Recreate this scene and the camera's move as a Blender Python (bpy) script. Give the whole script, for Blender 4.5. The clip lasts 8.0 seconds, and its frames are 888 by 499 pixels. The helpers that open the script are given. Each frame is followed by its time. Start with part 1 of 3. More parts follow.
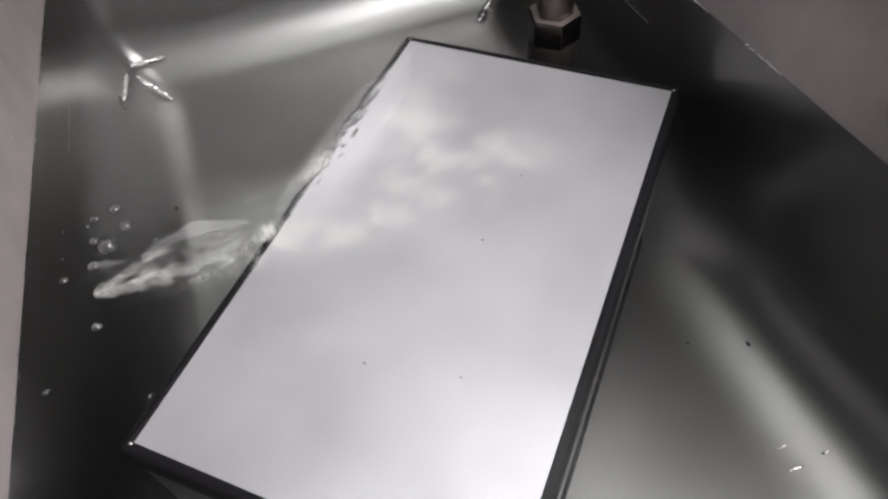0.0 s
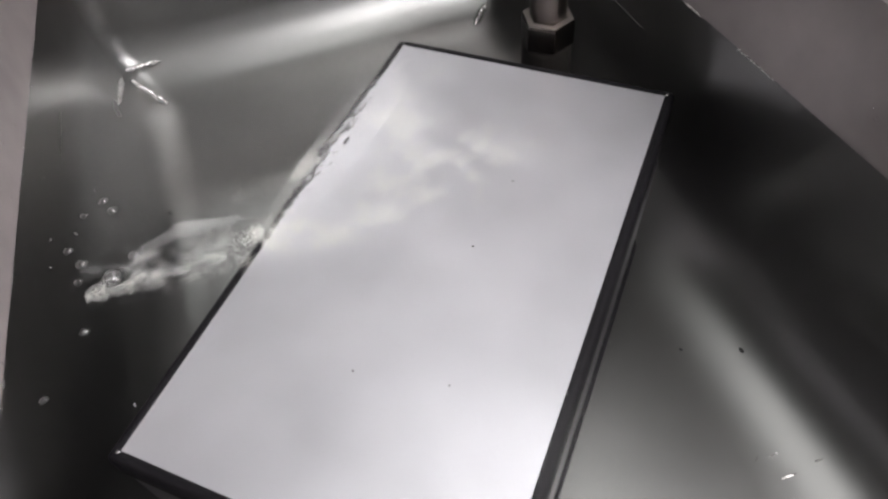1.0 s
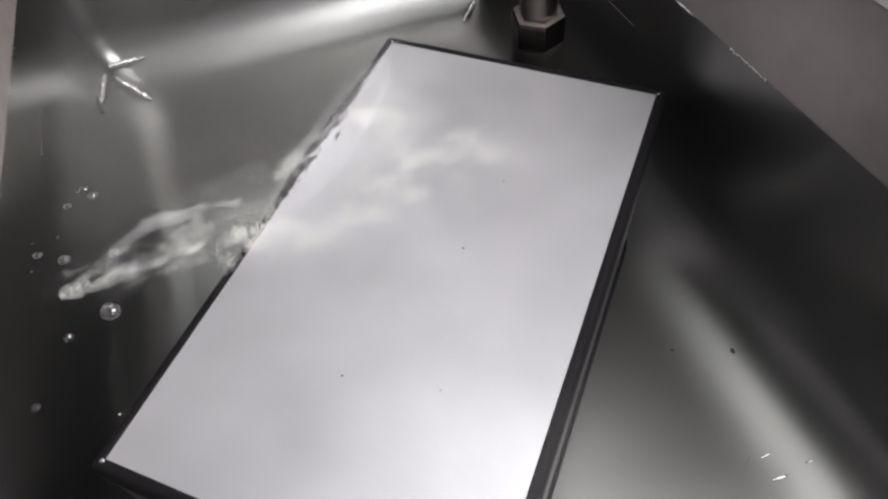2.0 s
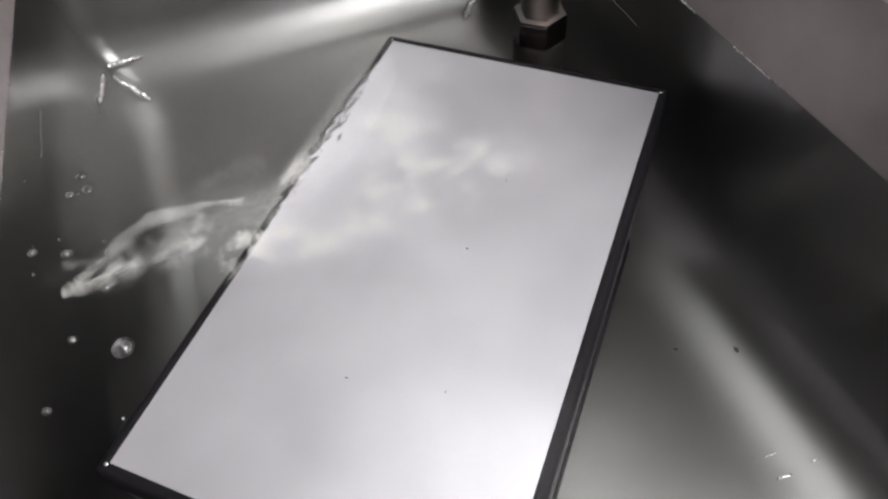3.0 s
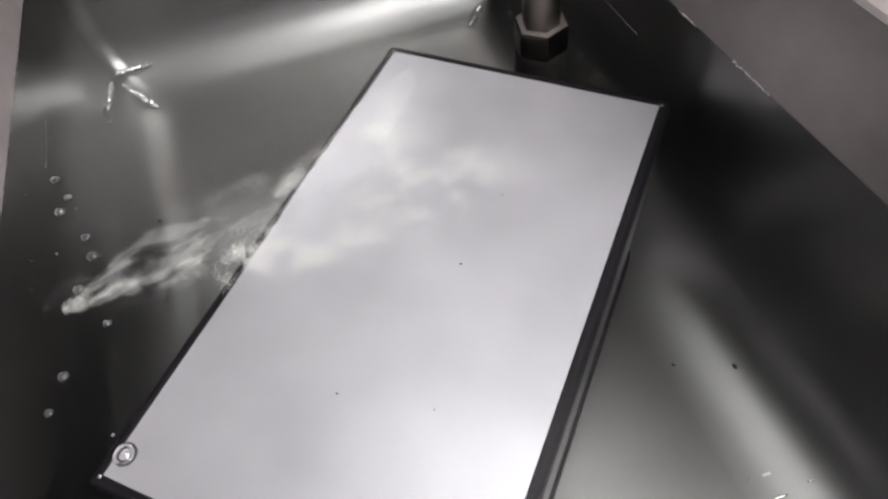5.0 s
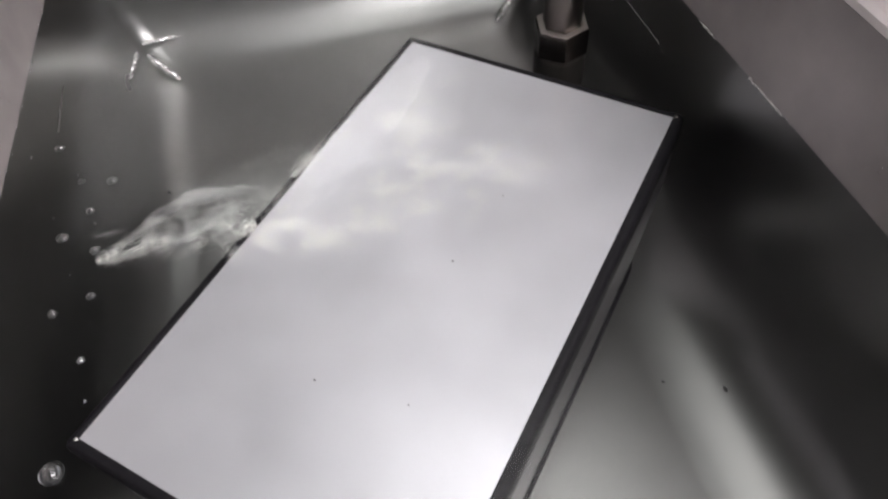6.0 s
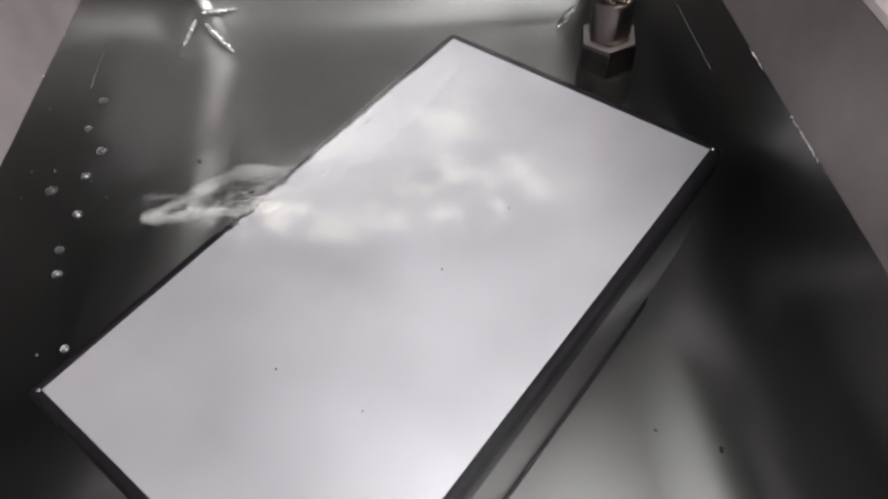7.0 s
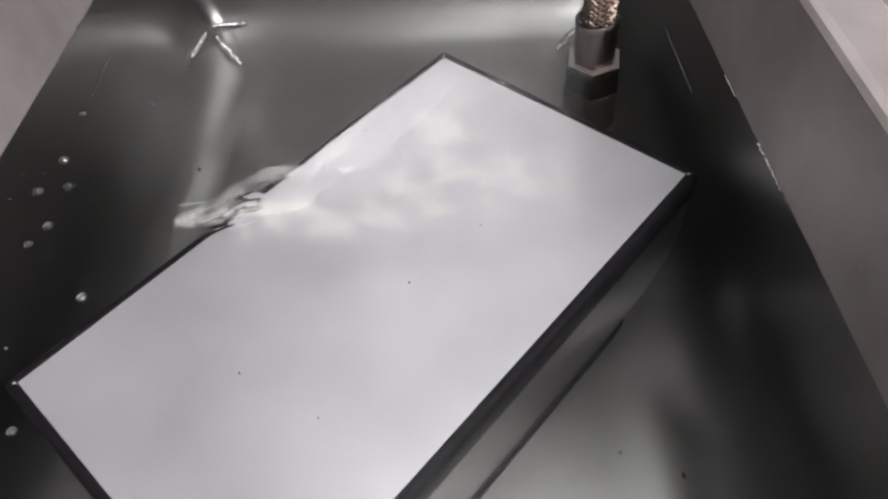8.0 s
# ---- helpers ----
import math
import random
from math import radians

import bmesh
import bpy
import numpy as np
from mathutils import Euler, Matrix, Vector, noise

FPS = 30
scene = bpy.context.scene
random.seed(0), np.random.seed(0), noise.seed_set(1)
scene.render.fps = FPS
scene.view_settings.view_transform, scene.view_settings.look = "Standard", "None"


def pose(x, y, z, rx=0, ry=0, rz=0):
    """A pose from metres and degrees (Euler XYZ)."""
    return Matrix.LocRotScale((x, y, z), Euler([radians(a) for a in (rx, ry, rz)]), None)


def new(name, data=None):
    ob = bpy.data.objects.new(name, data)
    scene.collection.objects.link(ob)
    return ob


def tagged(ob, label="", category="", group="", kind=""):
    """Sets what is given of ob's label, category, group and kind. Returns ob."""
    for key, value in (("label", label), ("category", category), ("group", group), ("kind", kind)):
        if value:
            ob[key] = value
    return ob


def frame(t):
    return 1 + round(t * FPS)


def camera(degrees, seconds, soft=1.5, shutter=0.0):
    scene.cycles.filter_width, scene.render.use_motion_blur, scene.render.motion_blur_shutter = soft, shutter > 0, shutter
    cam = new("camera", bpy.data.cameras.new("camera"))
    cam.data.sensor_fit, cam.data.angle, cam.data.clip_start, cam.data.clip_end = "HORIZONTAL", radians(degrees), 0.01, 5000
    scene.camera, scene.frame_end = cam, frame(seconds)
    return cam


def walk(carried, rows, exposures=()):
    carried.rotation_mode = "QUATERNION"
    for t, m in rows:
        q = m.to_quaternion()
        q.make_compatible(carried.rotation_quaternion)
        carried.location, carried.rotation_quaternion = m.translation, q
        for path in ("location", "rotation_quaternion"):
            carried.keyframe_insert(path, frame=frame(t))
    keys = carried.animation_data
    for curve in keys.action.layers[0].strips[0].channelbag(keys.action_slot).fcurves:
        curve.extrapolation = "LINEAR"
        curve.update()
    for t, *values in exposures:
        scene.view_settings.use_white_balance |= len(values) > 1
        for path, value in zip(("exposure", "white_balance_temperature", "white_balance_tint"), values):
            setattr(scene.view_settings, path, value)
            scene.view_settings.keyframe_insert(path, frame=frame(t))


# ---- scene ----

# camera and its way
cam = camera(65.0, 8.0, soft=2.5)
walk(cam, [
    (0.0, pose(-0.1664, -0.3809, 0.3983, 37.49, 4.08, -17.68)),
    (0.5, pose(-0.1671, -0.3819, 0.3957, 37.82, 3.69, -17.67)),
    (1.0, pose(-0.1579, -0.3794, 0.3986, 37.51, 4.31, -17.53)),
    (1.5, pose(-0.1560, -0.3757, 0.3979, 37.19, 3.75, -17.93)),
    (3.0, pose(-0.1593, -0.3686, 0.3980, 36.59, 3.63, -18.58)),
    (3.5, pose(-0.1545, -0.3687, 0.4001, 36.62, 4.07, -18.55)),
    (4.0, pose(-0.1556, -0.3659, 0.4010, 36.91, 4.01, -18.76)),
    (4.5, pose(-0.1488, -0.3643, 0.4040, 36.67, 4.56, -18.31)),
    (6.0, pose(-0.1212, -0.3665, 0.4023, 35.99, 3.73, -11.92)),
    (6.5, pose(-0.0974, -0.3629, 0.3974, 36.46, 3.67, -6.85)),
    (7.0, pose(-0.0736, -0.3587, 0.3874, 36.66, 3.96, -1.64)),
    (7.5, pose(-0.0507, -0.3582, 0.3882, 37.13, 4.69, 0.98)),
    (8.0, pose(-0.0387, -0.3631, 0.3902, 38.14, 4.63, 1.66)),
], exposures=[(0.0, 0.08), (8.0, 0.14)])

# ---- world and light ----
world = bpy.data.worlds.new("room_air")
scene.world = world
world.use_nodes = True
world.node_tree.nodes["Background"].inputs[0].default_value = (0.10, 0.10, 0.11, 1)
world.node_tree.nodes["Background"].inputs[1].default_value = 0.1

LAMP_STRENGTH = 12.0
BACK_STRENGTH = 2.6
BACK_PLACE = (-0.45, 2.42, 1.75)
STRIP_STRENGTH = 3.7
STRIP_PLACE = (-0.62, 1.76, 1.75)
LAMP_PLACE = (0.78, -1.10, 1.75)
MID_PLACE = (0.034, -0.051, 1.49)
MID_STRENGTH = 2.5
LAMP_SIZE = (1.5, 1.6)

# ---- materials ----


def nodes_of(name):
    m = bpy.data.materials.new(name)
    m.use_nodes = True
    nt = m.node_tree
    return m, nt, nt.nodes["Principled BSDF"]


def steel(name, base, rough, stain=0.12, brushed=(1, 1, 1), bump=0.05, metal=1.0, grain=600.0):
    """Sheet steel: blotchy water stains, brushed grain and uneven gloss."""
    m, nt, p = nodes_of(name)
    n, l = nt.nodes, nt.links
    tc = n.new("ShaderNodeTexCoord")
    mp = n.new("ShaderNodeMapping")
    mp.inputs["Scale"].default_value = brushed
    l.new(tc.outputs["Object"], mp.inputs["Vector"])
    big = n.new("ShaderNodeTexNoise")
    big.inputs["Scale"].default_value, big.inputs["Detail"].default_value = 14, 6
    l.new(tc.outputs["Object"], big.inputs["Vector"])
    fine = n.new("ShaderNodeTexNoise")
    fine.inputs["Scale"].default_value, fine.inputs["Detail"].default_value = grain, 3
    l.new(mp.outputs["Vector"], fine.inputs["Vector"])
    ramp = n.new("ShaderNodeMapRange")
    ramp.inputs["From Min"].default_value, ramp.inputs["From Max"].default_value = 0.3, 0.7
    ramp.inputs["To Min"].default_value, ramp.inputs["To Max"].default_value = 1 - stain, 1 + stain * 0.5
    l.new(big.outputs["Fac"], ramp.inputs["Value"])
    mix = n.new("ShaderNodeMix")
    mix.data_type, mix.blend_type = "RGBA", "MULTIPLY"
    mix.inputs["Factor"].default_value = 1
    mix.inputs["A"].default_value = (*base, 1)
    l.new(ramp.outputs["Result"], mix.inputs["B"])
    l.new(mix.outputs["Result"], p.inputs["Base Color"])
    rr = n.new("ShaderNodeMapRange")
    rr.inputs["To Min"].default_value, rr.inputs["To Max"].default_value = rough * 0.92, rough * 1.08
    l.new(fine.outputs["Fac"], rr.inputs["Value"])
    l.new(rr.outputs["Result"], p.inputs["Roughness"])
    b = n.new("ShaderNodeBump")
    b.inputs["Strength"].default_value, b.inputs["Distance"].default_value = bump, 0.001
    l.new(fine.outputs["Fac"], b.inputs["Height"])
    l.new(b.outputs["Normal"], p.inputs["Normal"])
    p.inputs["Metallic"].default_value = metal
    return m


def clear(name, tint, ior, rough, gain=1.0, ripple=0.0, ripple_scale=40.0):
    """Clear water skin: tinted light goes through, Fresnel gives the gloss."""
    m = bpy.data.materials.new(name)
    m.use_nodes = True
    nt = m.node_tree
    n, l = nt.nodes, nt.links
    n.remove(n["Principled BSDF"])
    tr, gl, mx, fr = (n.new(k) for k in ("ShaderNodeBsdfTransparent", "ShaderNodeBsdfGlossy", "ShaderNodeMixShader", "ShaderNodeFresnel"))
    tr.inputs["Color"].default_value = (*tint, 1)
    gl.inputs["Color"].default_value = (gain, gain, gain, 1)
    gl.inputs["Roughness"].default_value = rough
    fr.inputs["IOR"].default_value = ior
    if ripple:
        tc, nz, b = (n.new(k) for k in ("ShaderNodeTexCoord", "ShaderNodeTexNoise", "ShaderNodeBump"))
        nz.inputs["Scale"].default_value, nz.inputs["Detail"].default_value = ripple_scale, 2
        l.new(tc.outputs["Object"], nz.inputs["Vector"])
        l.new(nz.outputs["Fac"], b.inputs["Height"])
        b.inputs["Strength"].default_value, b.inputs["Distance"].default_value = ripple, 0.004
        l.new(b.outputs["Normal"], gl.inputs["Normal"])
        l.new(b.outputs["Normal"], fr.inputs["Normal"])
    l.new(fr.outputs[0], mx.inputs[0])
    l.new(tr.outputs[0], mx.inputs[1])
    l.new(gl.outputs[0], mx.inputs[2])
    l.new(mx.outputs[0], n["Material Output"].inputs["Surface"])
    return m


def plain(name, base, rough, metal=0.0, noise_scale=30.0, amount=0.15):
    return steel(name, base, rough, stain=amount, bump=0.1, metal=metal, grain=noise_scale)


def glow(name, color, strength):
    m, nt, p = nodes_of(name)
    p.inputs["Base Color"].default_value = (*color, 1)
    p.inputs["Emission Color"].default_value = (*color, 1)
    p.inputs["Emission Strength"].default_value = strength
    return m


BASIN = steel("basin_steel", (0.27, 0.266, 0.261), 0.285, stain=0.10, brushed=(1, 0.3, 1), bump=0.0004, grain=30)
DRY = steel("pale_dry_steel", (0.42, 0.386, 0.376), 0.46, stain=0.26, bump=0.002, metal=0.5, grain=40)
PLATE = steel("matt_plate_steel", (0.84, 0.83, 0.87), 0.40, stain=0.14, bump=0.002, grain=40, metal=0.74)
# near-black stand-in for the shade along the box's edges
EDGE_SHADE = plain("dark_edge_shade", (0.010, 0.009, 0.011), 0.55, amount=0.2, noise_scale=80)
EDGE_SHADE.node_tree.nodes["Principled BSDF"].inputs["Specular IOR Level"].default_value = 0.15
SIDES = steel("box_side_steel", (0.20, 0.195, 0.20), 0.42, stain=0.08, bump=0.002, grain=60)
WELD = steel("weld_steel", (0.75, 0.73, 0.72), 0.22, stain=0.25, bump=0.5, grain=500)
NUT = steel("nut_steel", (0.12, 0.108, 0.102), 0.26, stain=0.10, bump=0.01, grain=2500)
# lighter copy of the nut's steel, with the light from above painted in
NUT_LIT = steel("lit_nut_face", (0.62, 0.56, 0.52), 0.42, stain=0.25, bump=0.05, grain=900)
FERRULE = steel("ferrule_steel", (0.16, 0.140, 0.128), 0.34, stain=0.12, brushed=(1, 1, 0.1), bump=0.01, grain=2500)
WIRE = steel("braid_wire", (0.38, 0.295, 0.25), 0.34, stain=0.2, bump=0.05)
DARK = plain("dark_core", (0.02, 0.018, 0.016), 0.5)
WATER = clear("water_skin", (0.80, 0.82, 0.81), 1.33, 0.20, gain=0.65, ripple=0.12, ripple_scale=45)
BUBBLE = clear("bubble_skin", (0.92, 0.93, 0.93), 2.1, 0.06)
# white of the drifting bubbles, also of the painted glints
MIST = plain("bubbles_and_glint", (0.88, 0.88, 0.835), 0.5, amount=0.02)
GRIT = plain("dark_grit", (0.02, 0.02, 0.02), 0.8)
WALL = plain("grey_wall_paint", (0.13, 0.128, 0.125), 0.8, noise_scale=6)
FLOOR = plain("grey_floor", (0.22, 0.215, 0.21), 0.6, noise_scale=10)
CEILING = plain("pale_ceiling", (0.18, 0.175, 0.175), 0.9, noise_scale=6)
LAMP = glow("lamp_diffuser", (1.0, 0.935, 0.968), LAMP_STRENGTH)
DIM = glow("back_fill", (1.0, 0.966, 0.974), BACK_STRENGTH)
MID = glow("middle_diffuser", (1.0, 0.966, 0.974), MID_STRENGTH)
STRIP = glow("strip_fill", (1.0, 0.966, 0.974), STRIP_STRENGTH)


def glassy(name, ior=1.33, rough=0.02):
    m, nt, p = nodes_of(name)
    p.inputs["Base Color"].default_value = (1, 1, 1, 1)
    p.inputs["Transmission Weight"].default_value = 1
    p.inputs["Roughness"].default_value = rough
    p.inputs["IOR"].default_value = ior
    return m


RIPPLE = glassy("rippled_water", 1.33, 0.03)
SWELL = glassy("swelling_water", 1.18, 0.03)
BEAD = glassy("water_bead", 1.38)

# ---- mesh tools ----


def part(name, bm, material, parent=None, label="", smooth=False, keep=False):
    me = bpy.data.meshes.new(name)
    if not keep:
        bmesh.ops.recalc_face_normals(bm, faces=bm.faces)
    bm.to_mesh(me)
    bm.free()
    me.materials.append(material)
    if smooth:
        for f in me.polygons:
            f.use_smooth = True
    ob = new(name, me)
    ob.parent = parent
    if label:
        tagged(ob, label)
    return ob


def box_bm(x0, x1, y0, y1, z0, z1, bevel=0.0, segments=2):
    bm = bmesh.new()
    bmesh.ops.create_cube(bm, size=1, matrix=Matrix.LocRotScale(((x0 + x1) / 2, (y0 + y1) / 2, (z0 + z1) / 2), None, (x1 - x0, y1 - y0, z1 - z0)))
    if bevel:
        bmesh.ops.bevel(bm, geom=bm.edges[:], offset=bevel, segments=segments, affect="EDGES", profile=0.5)
    return bm


def lathe(profile, steps=32, around=None, cap=True):
    """Turn (radius, height) pairs about z; around gives a radius factor by angle."""
    bm = bmesh.new()
    rings = []
    for r, z in profile:
        ring = []
        for i in range(steps):
            a = 2 * math.pi * i / steps
            k = around(a) if around else 1
            ring.append(bm.verts.new((r * k * math.cos(a), r * k * math.sin(a), z)))
        rings.append(ring)
    for a, b in zip(rings, rings[1:]):
        for i in range(steps):
            j = (i + 1) % steps
            bm.faces.new((a[i], a[j], b[j], b[i]))
    if cap:
        bm.faces.new(rings[0][::-1])
        bm.faces.new(rings[-1])
    return bm


def sweep(bm, points, radius, sides=6, cap=True):
    """A tube along points; radius may be a number or a list."""
    rings = []
    up = Vector((0.3, 0.9, 0.2)).normalized()
    for i, p in enumerate(points):
        p = Vector(p)
        d = (Vector(points[min(i + 1, len(points) - 1)]) - Vector(points[max(i - 1, 0)])).normalized()
        u = d.cross(up).normalized()
        v = d.cross(u)
        r = radius[i] if isinstance(radius, (list, tuple)) else radius
        rings.append([bm.verts.new(p + (u * math.cos(2 * math.pi * k / sides) + v * math.sin(2 * math.pi * k / sides)) * r) for k in range(sides)])
    for a, b in zip(rings, rings[1:]):
        for k in range(sides):
            m = (k + 1) % sides
            bm.faces.new((a[k], a[m], b[m], b[k]))
    if cap:
        bm.faces.new(rings[0][::-1])
        bm.faces.new(rings[-1])
    return bm


def rounded_ring(xl, xr, yn, yf, r, steps=6):
    pts = []
    for cx, cy, a0 in ((xr - r, yf - r, 0), (xl + r, yf - r, 90), (xl + r, yn + r, 180), (xr - r, yn + r, 270)):
        for i in range(steps + 1):
            a = radians(a0 + 90 * i / steps)
            pts.append((cx + r * math.cos(a), cy + r * math.sin(a)))
    return pts


# ---- the room that closes the place ----
FLOOR_Z = -0.016


def room():
    part("floor", box_bm(-3, 3, -3, 3, FLOOR_Z - 0.1, FLOOR_Z), FLOOR)
    tagged(bpy.data.objects["floor"], "plain grey floor under the steel tank", "floor", kind="structure")
    for name, b in (("wall_north", (-3.1, 3.1, 3, 3.1)), ("wall_south", (-3.1, 3.1, -3.1, -3)), ("wall_east", (3, 3.1, -3, 3)), ("wall_west", (-3.1, -3, -3, 3))):
        tagged(part(name, box_bm(*b, FLOOR_Z, 2.0), WALL), "plain grey painted room wall", "wall", kind="structure")
    tagged(part("ceiling", box_bm(-3.1, 3.1, -3.1, 3.1, 2.0, 2.1), CEILING), "plain pale ceiling over the tank", "ceiling", kind="structure")
    w, d = LAMP_SIZE
    lamp = tagged(new("light_panel"), "oblong white ceiling light panel over the tank", "light", "ceiling lights")
    lamp.location = LAMP_PLACE
    part("diffuser", box_bm(-w / 2, w / 2, -d / 2, d / 2, 0.0, 0.02), LAMP, lamp)
    part("housing", box_bm(-w / 2 - 0.02, w / 2 + 0.02, -d / 2 - 0.02, d / 2 + 0.02, 0.022, 0.25, 0.004), WALL, lamp)
    # added glow in place of an unseen pale wall and ceiling behind
    dim = tagged(new("light_panel"), "dim added glow panel brightening the tank's far floor", "light", "ceiling lights")
    dim.location = BACK_PLACE
    part("diffuser", box_bm(-0.8, 0.8, -0.3, 0.3, 0.0, 0.02), DIM, dim)
    part("housing", box_bm(-0.82, 0.82, -0.32, 0.32, 0.022, 0.25, 0.004), WALL, dim)
    mid = tagged(new("light_panel"), "white ceiling light panel straight above the tank", "light", "ceiling lights")
    mid.location = MID_PLACE
    part("diffuser", box_bm(-0.323, 0.323, -0.357, 0.357, 0.0, 0.02), MID, mid)
    part("housing", box_bm(-0.34, 0.34, -0.374, 0.374, 0.022, 0.25, 0.004), WALL, mid)
    # added fill, no known lamp: streaks the left cove, brightens the floor
    strip = tagged(new("light_panel"), "white added glow panel for the tank's left cove and floor", "light", "ceiling lights")
    strip.location = STRIP_PLACE
    part("diffuser", box_bm(-0.90, 0.90, -0.28, 0.28, 0.0, 0.02), STRIP, strip)
    part("housing", box_bm(-0.92, 0.92, -0.30, 0.30, 0.022, 0.25, 0.004), WALL, strip)


room()

# ---- the steel tank ----
WATER_Z = 0.130


FLOOR_LEVEL = -0.012


def basin_profile():
    """Rows of height, left, right, near and far inside faces, corner radius and the right wall's slant.

    The floor ends in a crease, from which each side rises in a cove of its own width."""
    rows = []
    for i in range(21):
        a = radians(4 + 86 * (i / 20) ** 1.3)
        s = ((math.sin(a) - math.sin(radians(4))) / (1 - math.sin(radians(4)))) ** 0.9
        c = 1 - math.cos(a) / math.cos(radians(4))
        rows.append((FLOOR_LEVEL + 0.068 * c, -0.266 - 0.057 * s, 0.0133 + 0.0725 * s ** 0.82, -0.43 - 0.045 * s, 0.162 + 0.072 * s, 0.012 + 0.006 * s, 0.045 + 0.038 * s))
    rows.append((WATER_Z, -0.3235, 0.0870, -0.478, 0.235, 0.020, 0.083))
    rows.append((0.200, -0.3265, 0.0915, -0.480, 0.238, 0.022, 0.083))
    return rows


def tank_ring(xl, xr, yn, yf, r, slant):
    """A rounded ring whose right side leans off with y."""
    return [(x - slant * y * max(0.0, (x - xl) / (xr - xl)) ** 2, y) for x, y in rounded_ring(xl, xr, yn, yf, r)]


def shell(rows, floor):
    """A lofted open shell through rounded rings, its faces turned inwards."""
    bm = bmesh.new()
    rings = []
    for z, *ring in rows:
        rings.append([bm.verts.new((x, y, z)) for x, y in tank_ring(*ring)])
    n = len(rings[0])
    if floor:
        bm.faces.new(rings[0])
    for a, b in zip(rings, rings[1:]):
        for i in range(n):
            bm.faces.new((a[i], b[i], b[(i + 1) % n], a[(i + 1) % n]))
    return bm


def sheet(ob, thick):
    mod = ob.modifiers.new("sheet", "SOLIDIFY")
    mod.thickness, mod.offset, mod.use_rim = thick, -1, False


def tank():
    thing = tagged(new("wash_tank"), "stainless steel tank with rounded bottom corners, holding water", "tank")
    rows = basin_profile()
    z, xl, xr, yn, yf, r, slant = rows[0]
    inner = (z, xl + 0.006, xr - 0.006, yn + 0.006, yf - 0.006, 0.009, slant)
    n = len(rounded_ring(xl, xr, yn, yf, r))
    basin = part("basin", shell([inner] + rows[:-1], True), BASIN, thing, smooth=True, keep=True)
    for e in basin.data.edges:
        if all(basin.data.vertices[i].co.z < FLOOR_LEVEL + 1e-6 for i in e.vertices):
            e.use_edge_sharp = True
    sheet(basin, 0.0015)
    upper = part("upper_wall", shell(rows[-2:], False), DRY, thing, "paler, rougher dry steel above the water", smooth=True, keep=True)
    sheet(upper, 0.0015)
    # turned-out rim
    z, xl, xr, yn, yf, r, slant = basin_profile()[-1]
    bm = bmesh.new()
    rim = []
    for grow, dz in ((0.0, 0.0005), (0.002, 0.003), (0.006, 0.004), (0.030, 0.004), (0.033, 0.002), (0.033, -0.010), (0.0315, -0.010), (0.0315, 0.0), (0.006, 0.0015), (0.0018, -0.002)):
        rim.append([bm.verts.new((x, y, z + dz)) for x, y in tank_ring(xl - grow, xr + grow, yn - grow, yf + grow, r + grow, slant)])
    rim.append(rim[0])
    for a, b in zip(rim, rim[1:]):
        for i in range(n):
            bm.faces.new((a[i], a[(i + 1) % n], b[(i + 1) % n], b[i]))
    part("rim", bm, DRY, thing, "turned-out steel rim")
    return thing


TANK = tank()

# ---- the submerged box ----
BOX_L, BOX_W, BOX_H = 0.3437, 0.200, 0.077
TURN = -40


